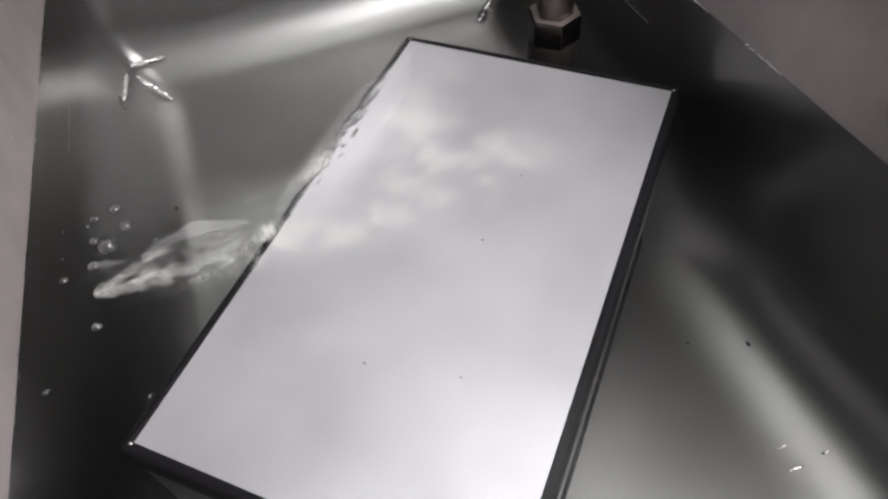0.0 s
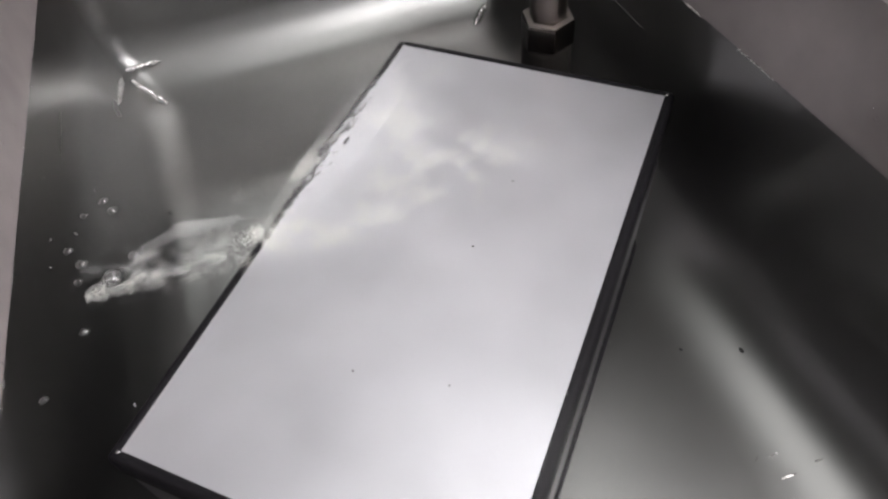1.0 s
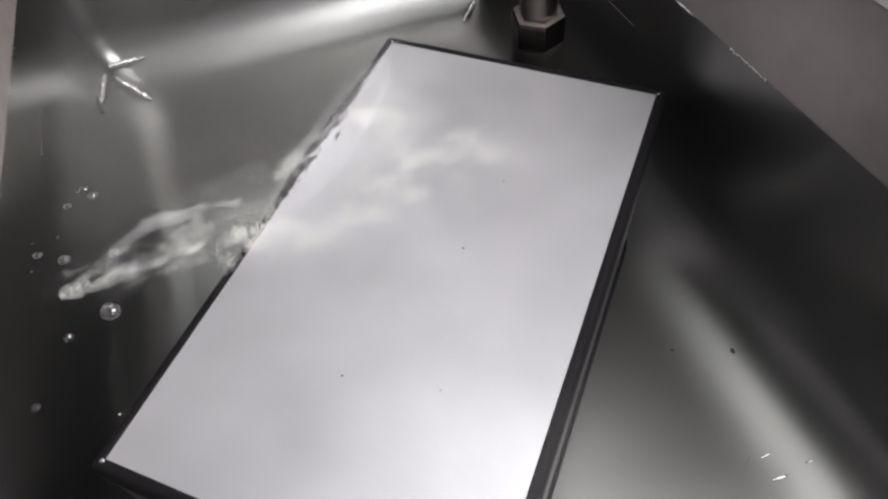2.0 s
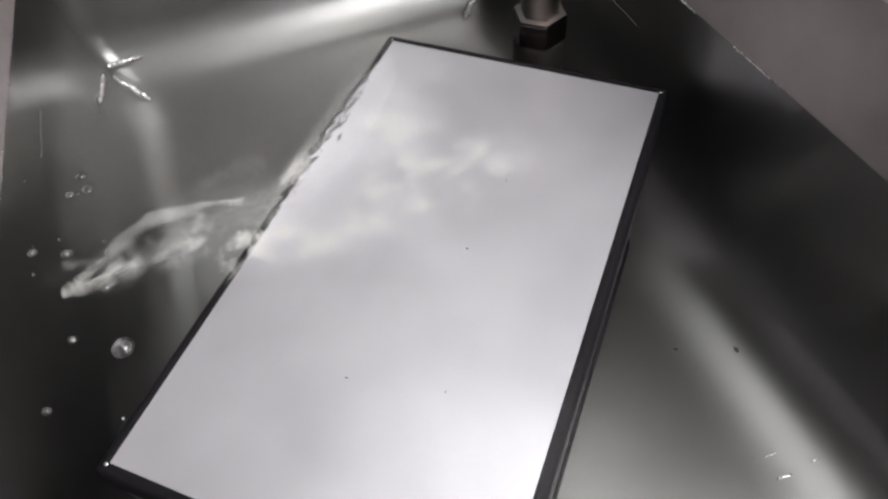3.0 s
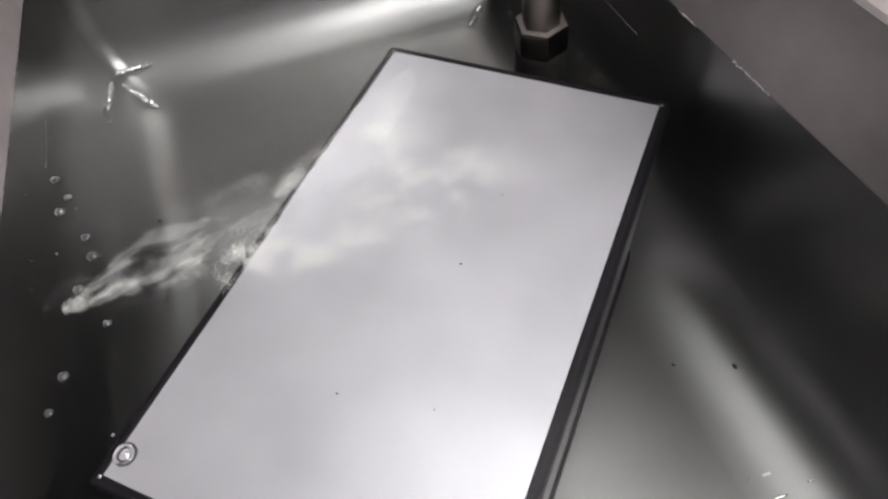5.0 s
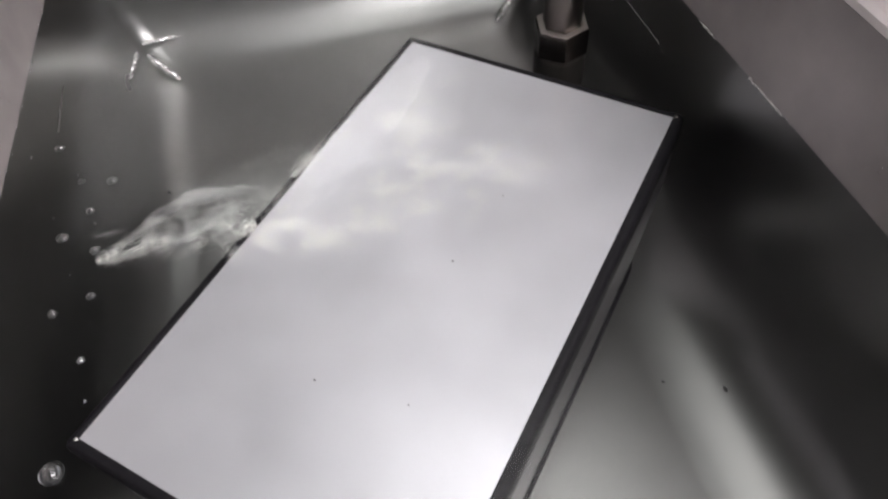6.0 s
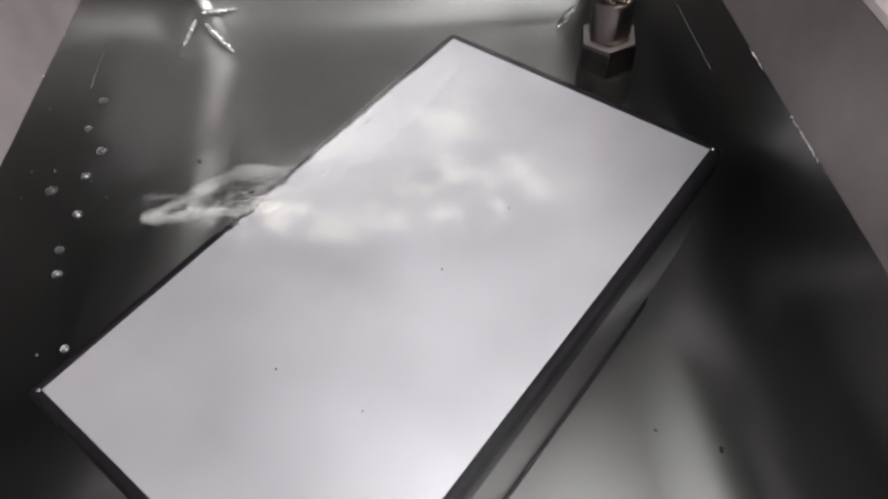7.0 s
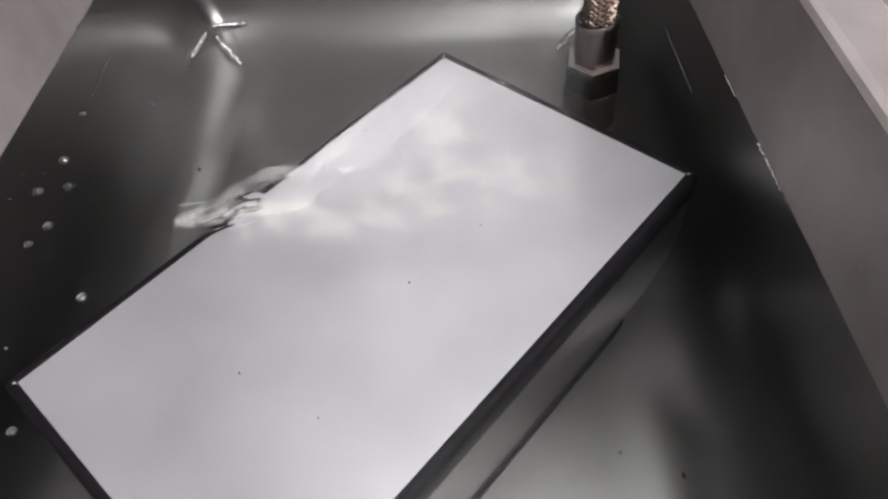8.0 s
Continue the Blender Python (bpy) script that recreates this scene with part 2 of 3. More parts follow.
def transducer_box():
    thing = tagged(new("transducer_box"), "submerged steel box with a matt pale top plate", "box")
    thing.matrix_basis = pose(0, 0, 0, 0, 0, TURN)
    h = BOX_H
    part("body", box_bm(-BOX_W / 2 - 0.003, BOX_W / 2 + 0.003, -BOX_L - 0.003, 0.003, FLOOR_LEVEL, h - 0.0015, 0.0022, 3), SIDES, thing, "folded side walls, darker than the top plate", smooth=False)
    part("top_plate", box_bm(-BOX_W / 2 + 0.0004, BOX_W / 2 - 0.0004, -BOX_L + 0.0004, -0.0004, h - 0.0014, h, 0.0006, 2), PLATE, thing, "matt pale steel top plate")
    # dark band round the plate's edge, painting where its rounding mirrors the dark
    bm = bmesh.new()
    loops = []
    for out, z in ((-0.0022, h + 0.0001), (-0.0019, h + 0.0005), (0.0014, h + 0.0006), (0.0028, h - 0.0002), (0.0040, h - 0.0020), (0.0044, h - 0.0045), (0.0044, h - 0.017), (0.0036, h - 0.0185), (0.0022, h - 0.0185), (0.0000, h - 0.0030), (-0.0012, h - 0.0006)):
        loops.append([bm.verts.new((x, y, z)) for x, y in rounded_ring(-BOX_W / 2 - out, BOX_W / 2 + out, -BOX_L - out, out, max(0.0004, 0.0008 + out * 0.6), 4)])
    loops.append(loops[0])
    for a, b in zip(loops, loops[1:]):
        for i in range(len(a)):
            bm.faces.new((a[i], a[(i + 1) % len(a)], b[(i + 1) % len(a)], b[i]))
    part("edge_shade", bm, EDGE_SHADE, thing, "dark band painting the unlit rounded edge round the plate", smooth=True)
    # lip along the foot of the side walls, blackened to paint the shadow line
    bm = bmesh.new()
    loops = []
    for out, z in ((0.0020, FLOOR_LEVEL + 0.0024), (0.0052, FLOOR_LEVEL + 0.0017), (0.0058, FLOOR_LEVEL + 0.0008), (0.0058, FLOOR_LEVEL), (0.0020, FLOOR_LEVEL)):
        loops.append([bm.verts.new((x, y, z)) for x, y in rounded_ring(-BOX_W / 2 - out, BOX_W / 2 + out, -BOX_L - out, out, 0.001 + out * 0.5, 3)])
    loops.append(loops[0])
    for a, b in zip(loops, loops[1:]):
        for i in range(len(a)):
            bm.faces.new((a[i], a[(i + 1) % len(a)], b[(i + 1) % len(a)], b[i]))
    part("foot_shadow_lip", bm, EDGE_SHADE, thing, "lip along the foot of the box, blackened as a shadow line")
    for sx in (-1, 1):
        for y in (-0.001, -BOX_L + 0.001):
            bm = bmesh.new()
            bmesh.ops.create_icosphere(bm, subdivisions=2, radius=0.0022, matrix=pose(sx * (BOX_W / 2 - 0.001), y, h - 0.0012))
            part("corner_weld", bm, WELD, thing, "bright corner weld", smooth=True)
    # elbow behind the back wall
    bm = bmesh.new()
    pts = [(0.002, -0.004, 0.040), (0.002, 0.018, 0.040)]
    pts += [(0.002, 0.018 + 0.0215 * math.sin(radians(a)), 0.0615 - 0.0215 * math.cos(radians(a))) for a in range(15, 91, 15)]
    pts += [(0.002, 0.0395, 0.070)]
    sweep(bm, pts, 0.0135, 20)
    part("elbow", bm, DARK, thing, "dark steel pipe elbow", smooth=True)
    return thing


BOX = transducer_box()


def hose_path():
    pts = []
    for i in range(40):
        pts.append((0.002 * math.sin(i * 0.1), 0.0002 * i, 0.012 + 0.228 * i / 39))
    cy, cz, r = 0.008 + 0.17, 0.240, 0.17
    for i in range(1, 49):
        a = math.pi * i / 48
        pts.append((0.0 - 0.03 * i / 48, cy - r * math.cos(a), cz + r * math.sin(a)))
    for i in range(1, 30):
        pts.append((-0.03, cy + r, cz - (cz + 0.11 - 0.012) * i / 29))
    return [Vector(p) for p in pts]


def hose():
    """Hex nut, crimped ferrule and braided hose, base at the nut's foot."""
    thing = tagged(new("braided_hose"), "braided steel hose with hex nut, screwed to the box", "hose")
    base = pose(0, 0, 0, 0, 0, TURN) @ Vector((0.002, 0.0395, 0.0))
    thing.matrix_basis = pose(base.x, base.y, 0.094, 0, 0, 0)

    def hexa(a):
        return math.cos(math.pi / 6) / math.cos((a % (math.pi / 3)) - math.pi / 6)

    R = 0.0202
    bm = lathe([(0.0120, -0.021), (R * 0.93, -0.021), (R, -0.0195), (R, -0.0018), (R * 0.955, 0.0), (0.0138, 0.0), (0.0132, -0.0015), (0.0120, -0.021)], 48, hexa, cap=False)
    bmesh.ops.rotate(bm, verts=bm.verts, matrix=Matrix.Rotation(radians(22), 3, "Z"))
    part("hex_nut", bm, NUT, thing, "worn steel hex nut")
    # thin pale ring that paints the light on the nut's top
    bm = lathe([(0.0142, 0.0001), (R * 0.93, 0.0001), (R * 0.955, 0.0005), (R * 0.94, 0.0011), (0.0146, 0.0012), (0.0142, 0.0008), (0.0142, 0.0001)], 48, hexa, cap=False)
    bmesh.ops.rotate(bm, verts=bm.verts, matrix=Matrix.Rotation(radians(22), 3, "Z"))
    part("nut_face", bm, NUT_LIT, thing, "top face of the nut, lightened for the light on it")
    # black ring shaped to stand in for the nut's dark reflection
    bm = lathe([(0.0125, -0.052), (0.0180, -0.052), (0.0190, -0.049), (0.0190, -0.024), (0.0182, -0.0212), (0.0125, -0.0212)], 32, cap=False)
    part("nut_reflection", bm, DARK, thing, "dark ring painting the nut's reflection below it", smooth=False)
    bm = lathe([(0.0100, -0.003), (0.0128, -0.003), (0.0128, 0.0030), (0.0136, 0.0045), (0.0138, 0.0275), (0.0142, 0.0285), (0.0142, 0.0310), (0.0136, 0.0318), (0.0122, 0.0314), (0.0119, 0.018), (0.0100, 0.016)], 40, cap=False)
    part("ferrule", bm, FERRULE, thing, "grey crimped ferrule with a bright lip", smooth=False)
    path = hose_path()
    bm = bmesh.new()
    sweep(bm, path, 0.0093, 12)
    part("hose_core", bm, DARK, thing, smooth=True)
    # two crossing sets of wires
    length = [0.0]
    for a, b in zip(path, path[1:]):
        length.append(length[-1] + (b - a).length)
    total = length[-1]
    fine = int(total / 0.0028)
    frames = []
    k = 0
    for i in range(fine + 1):
        s = total * i / fine
        while k < len(path) - 2 and length[k + 1] < s:
            k += 1
        f = (s - length[k]) / (length[k + 1] - length[k])
        p = path[k].lerp(path[k + 1], f)
        d = (path[k + 1] - path[k]).normalized()
        u = Vector((1, 0, 0)) - d * d.x
        u.normalize()
        frames.append((s, p, u, d.cross(u)))
    for way in (-1, 1):
        for w in range(10):
            pts = []
            bm = bmesh.new()
            for s, p, u, v in frames:
                a = 2 * math.pi * (w / 10 + way * s / 0.036)
                lift = 0.0098 + 0.00035 * way * math.sin(5 * 2 * math.pi * s / 0.036)
                pts.append(p + (u * math.cos(a) + v * math.sin(a)) * lift)
            sweep(bm, pts, 0.0011, 4, cap=False)
            part("braid_wire", bm, WIRE, thing, "bright braided steel wire", smooth=True)
    return thing


HOSE = hose()

# ---- water ----


def water():
    z, xl, xr, yn, yf, r, slant = basin_profile()[-2]
    pts = tank_ring(xl - 0.0004, xr + 0.0004, yn - 0.0004, yf + 0.0004, r, slant)
    bm = bmesh.new()
    bm.faces.new([bm.verts.new((x, y, WATER_Z)) for x, y in pts])
    ob = part("water", bm, WATER, keep=True)
    ob.visible_shadow = False
    return tagged(ob, "clear still water filling the steel tank", "water", kind="structure")


water()



# ---- weld beads, scratches and grit on the tank ----


def bead_line(name, a, b, radius, material, label, wobble=0.25):
    a, b = Vector(a), Vector(b)
    n = max(6, int((b - a).length / 0.0012))
    pts, rad = [], []
    for i in range(n + 1):
        f = i / n
        p = a.lerp(b, f) + Vector((random.uniform(-1, 1), random.uniform(-1, 1), random.uniform(-0.3, 0.6))) * radius * 0.3
        pts.append(p)
        rad.append(radius * (1 + wobble * math.sin(i * 1.9) + random.uniform(-wobble, wobble) * 0.6) * min(1, 0.35 + 4 * min(f, 1 - f)))
    bm = bmesh.new()
    sweep(bm, pts, rad, 8)
    return part(name, bm, material, TANK, label, smooth=True)


bead_line("weld_bead", (-0.3085, 0.2091, 0.0161), (-0.2768, 0.2175, 0.0127), 0.0027, WELD, "bright rough corner weld")
bead_line("weld_bead", (-0.3112, 0.1993, 0.0165), (-0.3138, 0.1588, 0.0191), 0.0025, WELD, "bright rough corner weld")
bead_line("weld_bead", (-0.3053, 0.2007, 0.0098), (-0.2800, 0.1801, -0.0082), 0.0031, WELD, "bright rough corner weld")
bead_line("weld_bead", (0.0177, 0.1808, -0.0085), (0.0366, 0.1981, 0.0011), 0.0032, WELD, "bright rough corner weld")
bead_line("seam_weld", (0.0808, 0.0655, 0.0892), (0.0865, -0.0035, 0.0877), 0.0004, WELD, "thin wall seam", 0.1)
bead_line("seam_weld", (-0.3229, 0.0622, 0.0946), (-0.3229, 0.0178, 0.0914), 0.0007, WELD, "thin wall seam", 0.1)
bead_line("scratch", (0.0381, -0.2961, -0.0112), (0.0487, -0.2964, -0.0101), 0.0008, WELD, "bright short scratch", 0.1)
bead_line("scratch", (0.0603, -0.2943, -0.0077), (0.0659, -0.2948, -0.0060), 0.0006, WELD, "bright short scratch", 0.1)
bead_line("scratch", (0.0388, -0.2828, -0.0111), (0.0470, -0.2824, -0.0102), 0.0004, WELD, "bright short scratch", 0.1)
bead_line("scratch", (0.0301, -0.2832, -0.0116), (0.0350, -0.2796, -0.0113), 0.0003, WELD, "bright short scratch", 0.1)


def speck(x, y, z, r):
    bm = bmesh.new()
    bmesh.ops.create_icosphere(bm, subdivisions=1, radius=r)
    for v in bm.verts:
        v.co = Vector((v.co.x * random.uniform(0.5, 0.9), v.co.y * random.uniform(0.9, 1.6), v.co.z * 0.5))
    ob = tagged(part("grit_speck", bm, GRIT), "small dark speck of grit lying under water", "grit", "grit specks")
    ob.matrix_basis = pose(x, y, z + r * 0.35, 0, 0, random.uniform(0, 60))
    return ob


speck(0.0603, -0.2180, -0.0067, 0.0019)
speck(0.0278, -0.2023, -0.0119, 0.0011)
speck(-0.2871, 0.0404, -0.0071, 0.0022)
speck(-0.0900, -0.1400, BOX_H, 0.0007)
speck(-0.1300, -0.2200, BOX_H, 0.0006)
speck(-0.1750, -0.1950, BOX_H, 0.0007)
speck(-0.0500, -0.1000, BOX_H, 0.0006)

# ---- ripples, bubbles and beads ----


def ripple(rx, ry, height, wave, seed, material, cells=110, gaps=0.0):
    """A thin lens of disturbed water that lies on the surface and thins out to its rim."""
    bm = bmesh.new()
    grid = {}
    for i in range(cells + 1):
        for j in range(cells + 1):
            u, v = 2 * i / cells - 1, 2 * j / cells - 1
            rho = math.hypot(u, v) * (1 + 0.18 * noise.noise(Vector((u * 1.7, v * 1.7, seed + 3))))
            if rho > 1.0:
                continue
            x, y = u * rx, v * ry
            w = (1 - rho * rho) ** 2
            if gaps:
                # torn into streaks, thinner towards the outline
                tear = noise.noise(Vector((x / 0.026, y / 0.012, seed + 5))) + 0.45 * noise.noise(Vector((x / 0.010, y / 0.005, seed + 6)))
                torn = min(1, max(0, (0.70 - gaps * rho + tear) * 1.1))
                if torn < 0.02:
                    continue
                w *= torn
            warp = Vector((x / wave, y / (wave * 0.8), seed))
            warp += noise.noise_vector(warp * 0.5) * 0.9
            h = 0.5 + 0.5 * noise.noise(warp) + 0.22 * noise.noise(warp * 2.3) + 0.10 * noise.noise(warp * 5.1)
            under = height * w * 0.25 * (0.6 + noise.noise(Vector((x / wave * 1.3, y / wave, seed + 9))))
            grid[i, j] = (bm.verts.new((x, y, 0.00003 + under + height * w * max(h, 0.05))), bm.verts.new((x, y, under)))
    for i in range(cells):
        for j in range(cells):
            q = [(i, j), (i + 1, j), (i + 1, j + 1), (i, j + 1)]
            if all(k in grid for k in q):
                bm.faces.new([grid[k][0] for k in q])
                bm.faces.new([grid[k][1] for k in q[::-1]])
    bmesh.ops.delete(bm, geom=[v for v in bm.verts if not v.link_faces], context="VERTS")
    ob = part("ripple", bm, material, smooth=True, keep=True)
    ob.visible_shadow = False
    return tagged(ob, "clear swirling ripples on the water surface", "water ripple", "ripples over the box")


JET_RIPPLE = ripple(0.052, 0.022, 0.0017, 0.0105, 1.3, RIPPLE, 170, 0.75)
PLATE_SWELL = ripple(0.080, 0.015, 0.0012, 0.0060, 7.7, SWELL, 150)


def flecks(name, label, count, place, low, high):
    """A drift of micro bubbles in one object: flat eight-sided grains; place gives x, y and depth or None."""
    rnd = random.Random(name)
    verts, faces = [], []
    while len(faces) < count * 8:
        spot = place(rnd)
        if spot is None:
            continue
        x, y, z = spot
        r = rnd.uniform(low, high)
        a = rnd.uniform(0, 6.28)
        u, v = math.cos(a) * r * rnd.uniform(1.0, 1.8), math.sin(a) * r * rnd.uniform(1.0, 1.8)
        n = len(verts)
        verts += [(x + u, y + v, z), (x - v * 0.7, y + u * 0.7, z), (x - u, y - v, z), (x + v * 0.7, y - u * 0.7, z), (x, y, z + r * 0.5), (x, y, z - r * 0.5)]
        for k in range(4):
            faces += [(n + k, n + (k + 1) % 4, n + 4), (n + (k + 1) % 4, n + k, n + 5)]
    me = bpy.data.meshes.new(name)
    me.from_pydata(verts, [], faces)
    me.materials.append(MIST)
    return tagged(new(name, me), label, "foam", kind="stuff")


def jet_spot(rnd):
    """A wavering bright ridge from the jet's mouth, with a torn fan beside it."""
    x = 0.115 * rnd.random()
    ridge = 0.0050 * noise.noise(Vector((x / 0.018, 2.1, 0))) + 0.0022 * noise.noise(Vector((x / 0.006, 5.1, 0)))
    if rnd.random() < 0.22:
        if x > 0.070 or noise.noise(Vector((x / 0.009, 8.8, 0))) + 0.35 < rnd.random() * 0.8:
            return None
        y = ridge + rnd.gauss(0, 0.0006 + 0.0028 * max(0.0, noise.noise(Vector((x / 0.010, 3.3, 0)))))
    else:
        y = ridge + rnd.uniform(-0.16, 0.40) * (x + 0.010)
        torn = noise.noise(Vector((x / 0.022, y / 0.009, 4.4))) + 0.6 * noise.noise(Vector((x / 0.008, y / 0.004, 1.4)))
        if torn + 0.32 < rnd.random() * 0.9:
            return None
    return x, y, -rnd.uniform(0.0005, 0.004)


def plume_spot(rnd):
    """Thin billows spreading out over the box."""
    if rnd.random() < 0.010:
        # dense flecks painting ripple glints along the near side of the plume
        x = 0.085 + 0.085 * rnd.random()
        y = -0.036 + 0.05 * (x - 0.085) + 0.010 * noise.noise(Vector((x / 0.020, 7.7, 0))) + 0.004 * noise.noise(Vector((x / 0.007, 1.7, 0)))
        if noise.noise(Vector((x / 0.011, 3.9, 0))) < 0.05:
            return None
        return x, y + rnd.gauss(0, 0.0022), -0.001
    f = rnd.random()
    x = 0.070 + 0.180 * f
    half = 0.020 + 0.040 * min(1, f * 1.4)
    v = rnd.uniform(-1, 1)
    y = -0.014 + 0.008 * f + v * half
    billow = noise.noise(Vector((x / 0.034, y / 0.018, 9.4))) + 0.7 * noise.noise(Vector((x / 0.012, y / 0.007, 6.4))) + 0.4 * noise.noise(Vector((x / 0.004, y / 0.003, 2.4)))
    edge = (1 - v * v) * min(1, f * 5) * min(1, (1 - f) * 3)
    if (billow - 0.08) * min(1, edge * 2.2) < rnd.random() * 0.45:
        return None
    return x, y, -rnd.uniform(0.0005, 0.006)


FOAM_JET = flecks("foam_jet", "white streak of micro bubbles drifting under the water", 8500, jet_spot, 0.00006, 0.00019)
FOAM_PLUME = flecks("foam_plume", "thin pale billows of micro bubbles with painted ripple glints", 32000, plume_spot, 0.00007, 0.00022)


def bubble(r, x, y):
    """A film dome with a raised ring of water round its foot."""
    thing = tagged(new("bubble"), "clear air bubble floating on the water", "bubble", "floating bubbles")
    thing.location = (x + 0.006, y - 0.010, WATER_Z)
    bm = lathe([(r * math.cos(radians(a)), r * 0.75 * math.sin(radians(a))) for a in (0, 18, 36, 54, 72, 86)], 20, cap=False)
    film = part("film", bm, BUBBLE, thing, smooth=True)
    film.visible_shadow = False
    bm = bmesh.new()
    sweep(bm, [(r * math.cos(2 * math.pi * i / 20), r * math.sin(2 * math.pi * i / 20), r * 0.06) for i in range(21)], r * 0.34, 8, cap=False)
    ring = part("meniscus", bm, BEAD, thing, smooth=True)
    ring.visible_shadow = False
    return thing


BUBBLE_WAYS = [
    (0.0021, ((0, -0.284, -0.080), (3.5, -0.289, -0.039), (4.5, -0.300, -0.030), (6, -0.301, -0.034), (8, -0.251, -0.031))),
    (0.0016, ((0, -0.295, -0.084), (3.5, -0.293, -0.051), (4.5, -0.296, -0.042), (6, -0.286, -0.064), (8, -0.292, -0.038))),
    (0.0023, ((0, -0.279, -0.094), (3.5, -0.286, -0.055), (4.5, -0.307, -0.055), (6, -0.269, -0.068), (8, -0.289, -0.077))),
    (0.0018, ((0, -0.295, -0.099), (3.5, -0.312, -0.087), (4.5, -0.292, -0.080), (6, -0.279, -0.087), (8, -0.279, -0.098))),
    (0.0024, ((0, -0.295, -0.116), (3.5, -0.294, -0.096), (4.5, -0.276, -0.093), (6, -0.292, -0.102), (8, -0.295, -0.101))),
    (0.0021, ((0, -0.269, -0.120), (3.5, -0.276, -0.105), (4.5, -0.291, -0.114), (6, -0.274, -0.115), (8, -0.279, -0.126))),
    (0.0017, ((0, -0.310, -0.120), (3.5, -0.274, -0.130), (4.5, -0.273, -0.137), (6, -0.274, -0.143), (8, -0.285, -0.138))),
    (0.0019, ((0, -0.294, -0.154), (3.5, -0.292, -0.151), (4.5, -0.293, -0.167), (6, -0.291, -0.149), (8, -0.244, -0.172))),
    (0.0016, ((0, -0.316, -0.182), (3.5, -0.303, -0.184), (4.5, -0.304, -0.180), (6, -0.275, -0.178), (8, -0.250, -0.239))),
    (0.0039, ((0, -0.288, -0.105), (3, -0.270, -0.164), (3.5, -0.269, -0.175), (4.5, -0.261, -0.201), (6, -0.282, -0.229), (6.5, -0.281, -0.246), (8, -0.286, -0.290))),
]
BUBBLES = [bubble(r, way[0][1], way[0][2]) for r, way in BUBBLE_WAYS]


def bead(r, place, label, category, group, flat=1.0):
    bm = bmesh.new()
    bmesh.ops.create_icosphere(bm, subdivisions=2, radius=r)
    for v in bm.verts:
        v.co = Vector((v.co.x * flat, v.co.y, v.co.z * random.uniform(0.92, 1.08)))
    ob = part("water_bead" if "bead" in category else "air_bubble", bm, BEAD, smooth=True)
    ob.location = place
    ob.visible_shadow = False
    return tagged(ob, label, category, group)


for i in range(26):
    bead(random.uniform(0.0006, 0.0015), (-0.3229, random.uniform(-0.27, 0.11), WATER_Z + random.uniform(-0.0005, 0.001)), "tiny clear bead at the waterline on steel", "water bead", "waterline beads")
for i in range(22):
    y = random.uniform(-0.145, -0.098) if i < 14 else random.uniform(-0.25, 0.10)
    bead(random.uniform(0.0006, 0.0014), (0.0866 - 0.083 * y, y, WATER_Z + random.uniform(-0.0005, 0.001)), "tiny clear bead at the waterline on steel", "water bead", "waterline beads")
for place, r in (((0.1041, -0.192, 0.152), 0.0024), ((0.1031, -0.184, 0.147), 0.0016), ((0.1040, -0.188, 0.1555), 0.0012), ((-0.3236, -0.065, 0.137), 0.0015), ((-0.3240, -0.033, 0.149), 0.0018), ((-0.3237, -0.008, 0.141), 0.0014)):
    bead(r, place, "clear water drop clinging to dry steel wall", "water bead", "drops on the wall", 0.5)
# white threads painting the water's glint where it meets the right wall
for first, last in ((-0.040, -0.058), (-0.096, -0.128)):
    ys = [first + (last - first) * i / 24 for i in range(25)]
    bm = bmesh.new()
    sweep(bm, [(0.0864 - 0.083 * y + random.uniform(-0.0005, 0.0002), y, WATER_Z + random.uniform(-0.0002, 0.0008)) for y in ys], [0.0001 + 0.0005 * random.random() ** 2 for y in ys], 6)
    part("waterline_glint", bm, MIST, TANK, "thin white thread painting the glint at the waterline", smooth=True)
turn = pose(0, 0, 0, 0, 0, TURN)
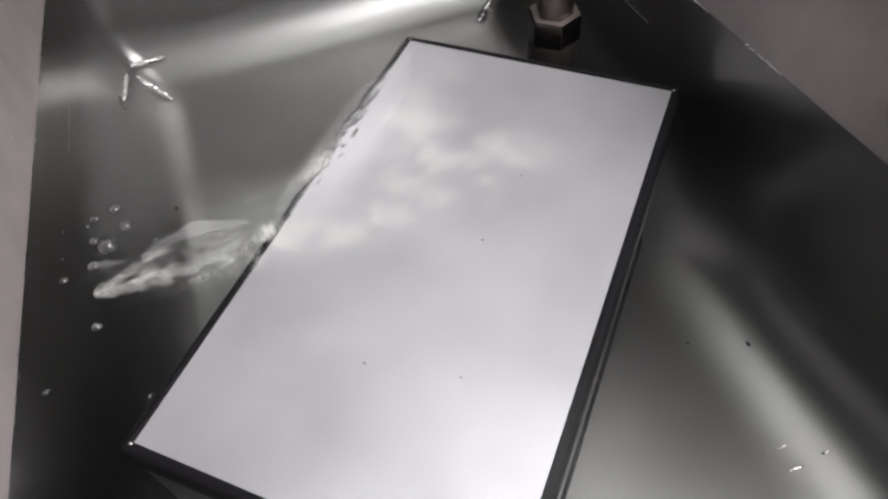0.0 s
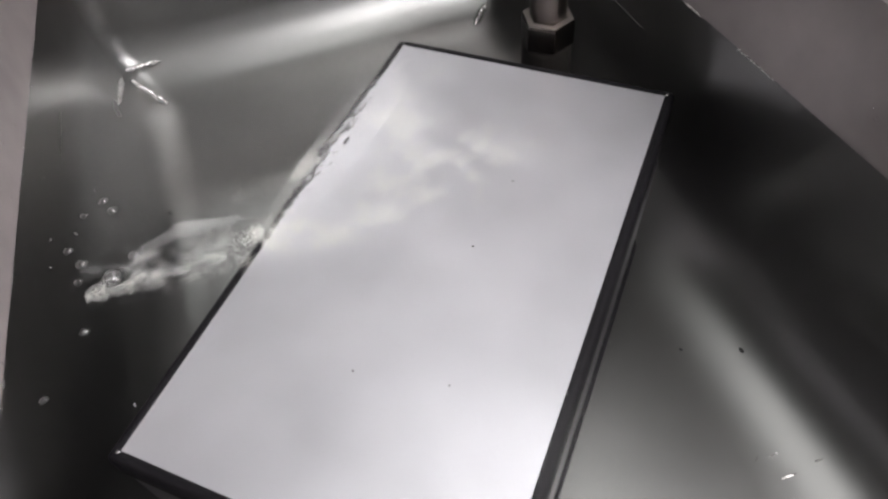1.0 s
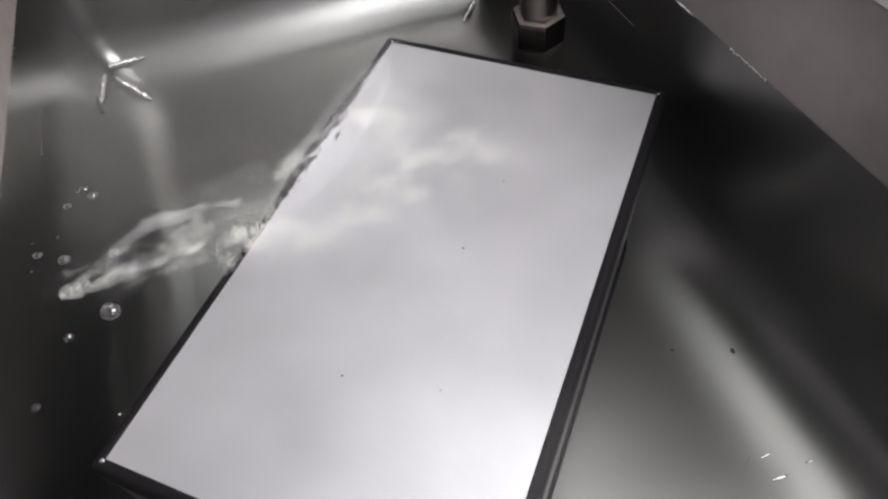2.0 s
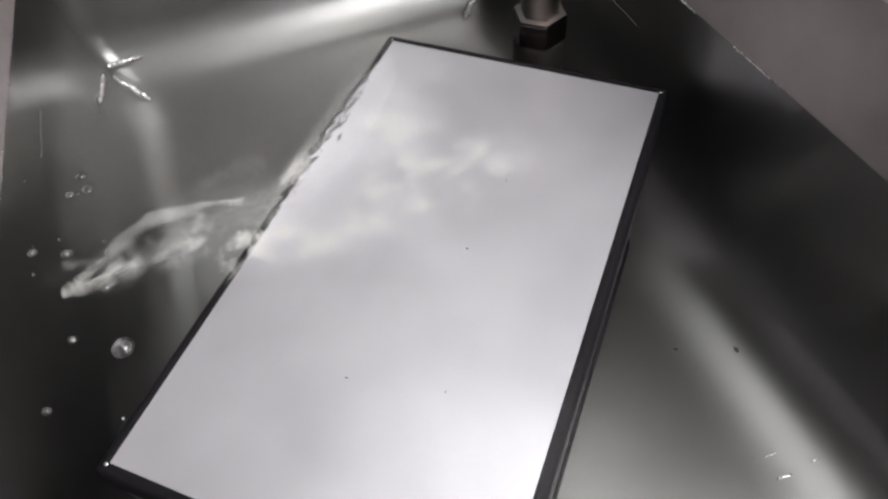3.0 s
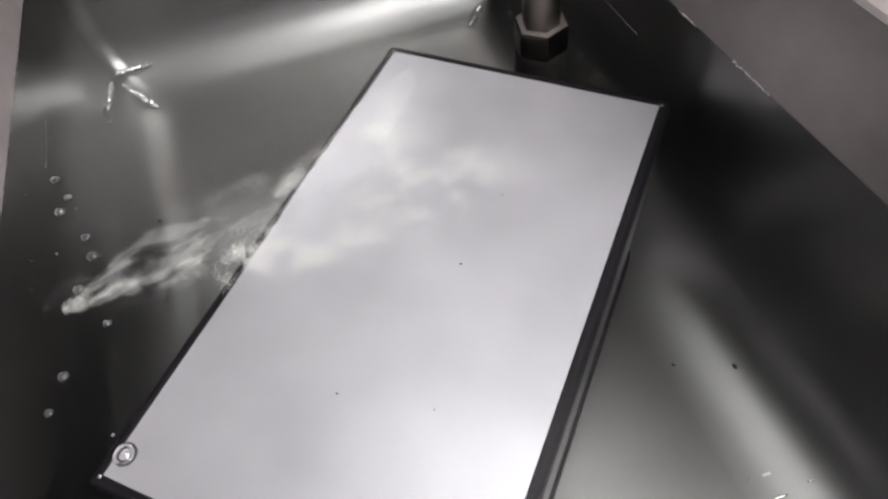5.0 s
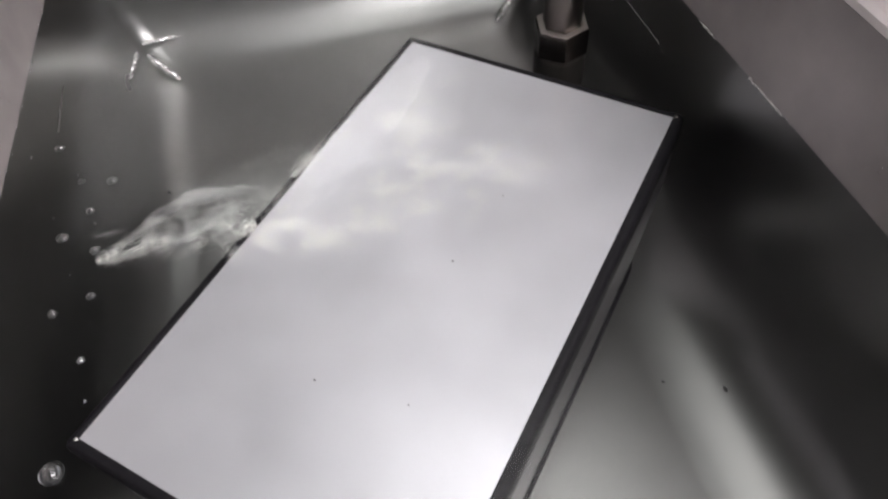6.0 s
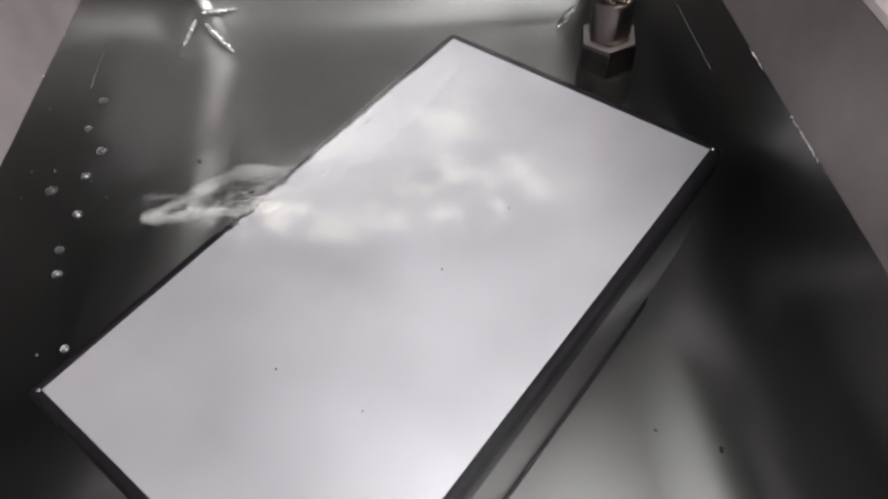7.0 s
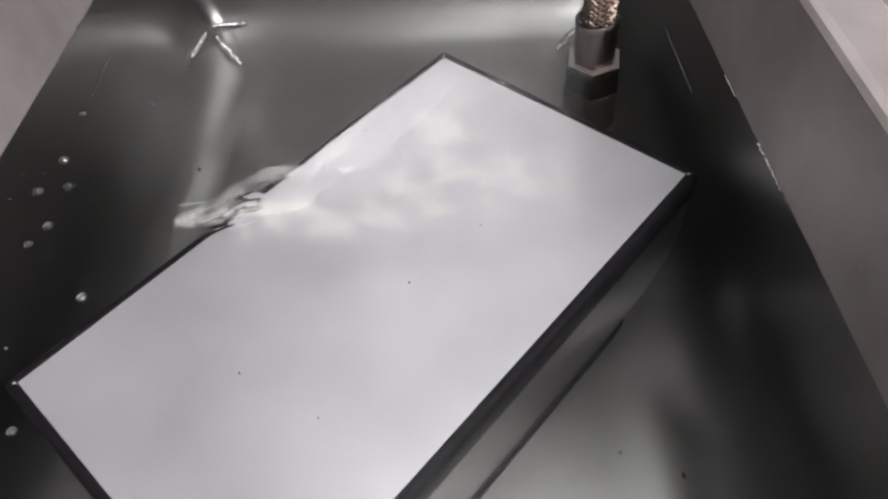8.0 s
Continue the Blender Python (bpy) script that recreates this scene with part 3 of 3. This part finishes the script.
for y, z, r in ((-0.0895, 0.002, 0.0014), (-0.094, 0.004, 0.0016), (-0.083, 0.010, 0.0009), (-0.155, 0.003, 0.0010), (-0.191, 0.003, 0.0015), (-0.208, 0.003, 0.0013), (-0.228, 0.004, 0.0015), (-0.045, 0.030, 0.0009), (-0.060, 0.010, 0.0009)):
    bead(r, turn @ Vector((BOX_W / 2 + 0.0028, y, z)), "tiny air bubble clinging to the box side", "air bubble", "clinging bubbles")
for i in range(9):
    bead(random.uniform(0.0005, 0.0009), (random.uniform(-0.315, -0.25), random.uniform(-0.21, -0.03), WATER_Z - random.uniform(0.0008, 0.004)), "tiny air bubble just under the water surface", "air bubble", "rising bubbles")


JET_WAY = (
    (0.0, -0.290, -0.143, 0), (0.5, -0.292, -0.139, -2), (1.0, -0.288, -0.141, 3), (1.5, -0.290, -0.137, 6), (2.2, -0.292, -0.135, 7),
    (3.0, -0.292, -0.132, 9), (3.5, -0.294, -0.137, 8), (4.0, -0.289, -0.130, 9), (4.5, -0.292, -0.136, 9), (5.2, -0.288, -0.133, 7), (5.8, -0.285, -0.133, 8),
    (6.0, -0.268, -0.131, 7), (6.5, -0.258, -0.134, 4), (7.0, -0.237, -0.134, 3), (7.5, -0.212, -0.137, 5), (8.0, -0.206, -0.135, 9))


def motions():
    jet, plume, streak, swell = [], [], [], []
    rnd = random.Random(4)
    for t, x, y, a in JET_WAY:
        jet.append((t, pose(x, y, WATER_Z, 0, 0, a)))
        p = pose(x * 0.5 - 0.145, y * 0.5 - 0.066, WATER_Z, 0, 0, 13 + rnd.uniform(-3, 3))
        plume.append((t, p))
        swell.append((t, pose(-0.146 + 0.032 * max(0.0, t - 4) / 4 + rnd.uniform(-0.003, 0.003), -0.084 + rnd.uniform(-0.003, 0.003), WATER_Z + 0.0006, 0, 0, 50 + rnd.uniform(-3, 3))))
        c = pose(x, y, WATER_Z + 0.0006, 0, 0, a) @ Vector((0.045, 0.006, 0))
        streak.append((t, pose(c.x, c.y, c.z, 0, 0, a + rnd.uniform(-5, 5))))
    for ob, rows in ((FOAM_JET, jet), (FOAM_PLUME, plume), (JET_RIPPLE, streak), (PLATE_SWELL, swell)):
        walk(ob, rows)
    for ob, (r, way) in zip(BUBBLES, BUBBLE_WAYS):
        walk(ob, [(t, pose(x + 0.006, y - 0.010, WATER_Z)) for t, x, y in way])


motions()
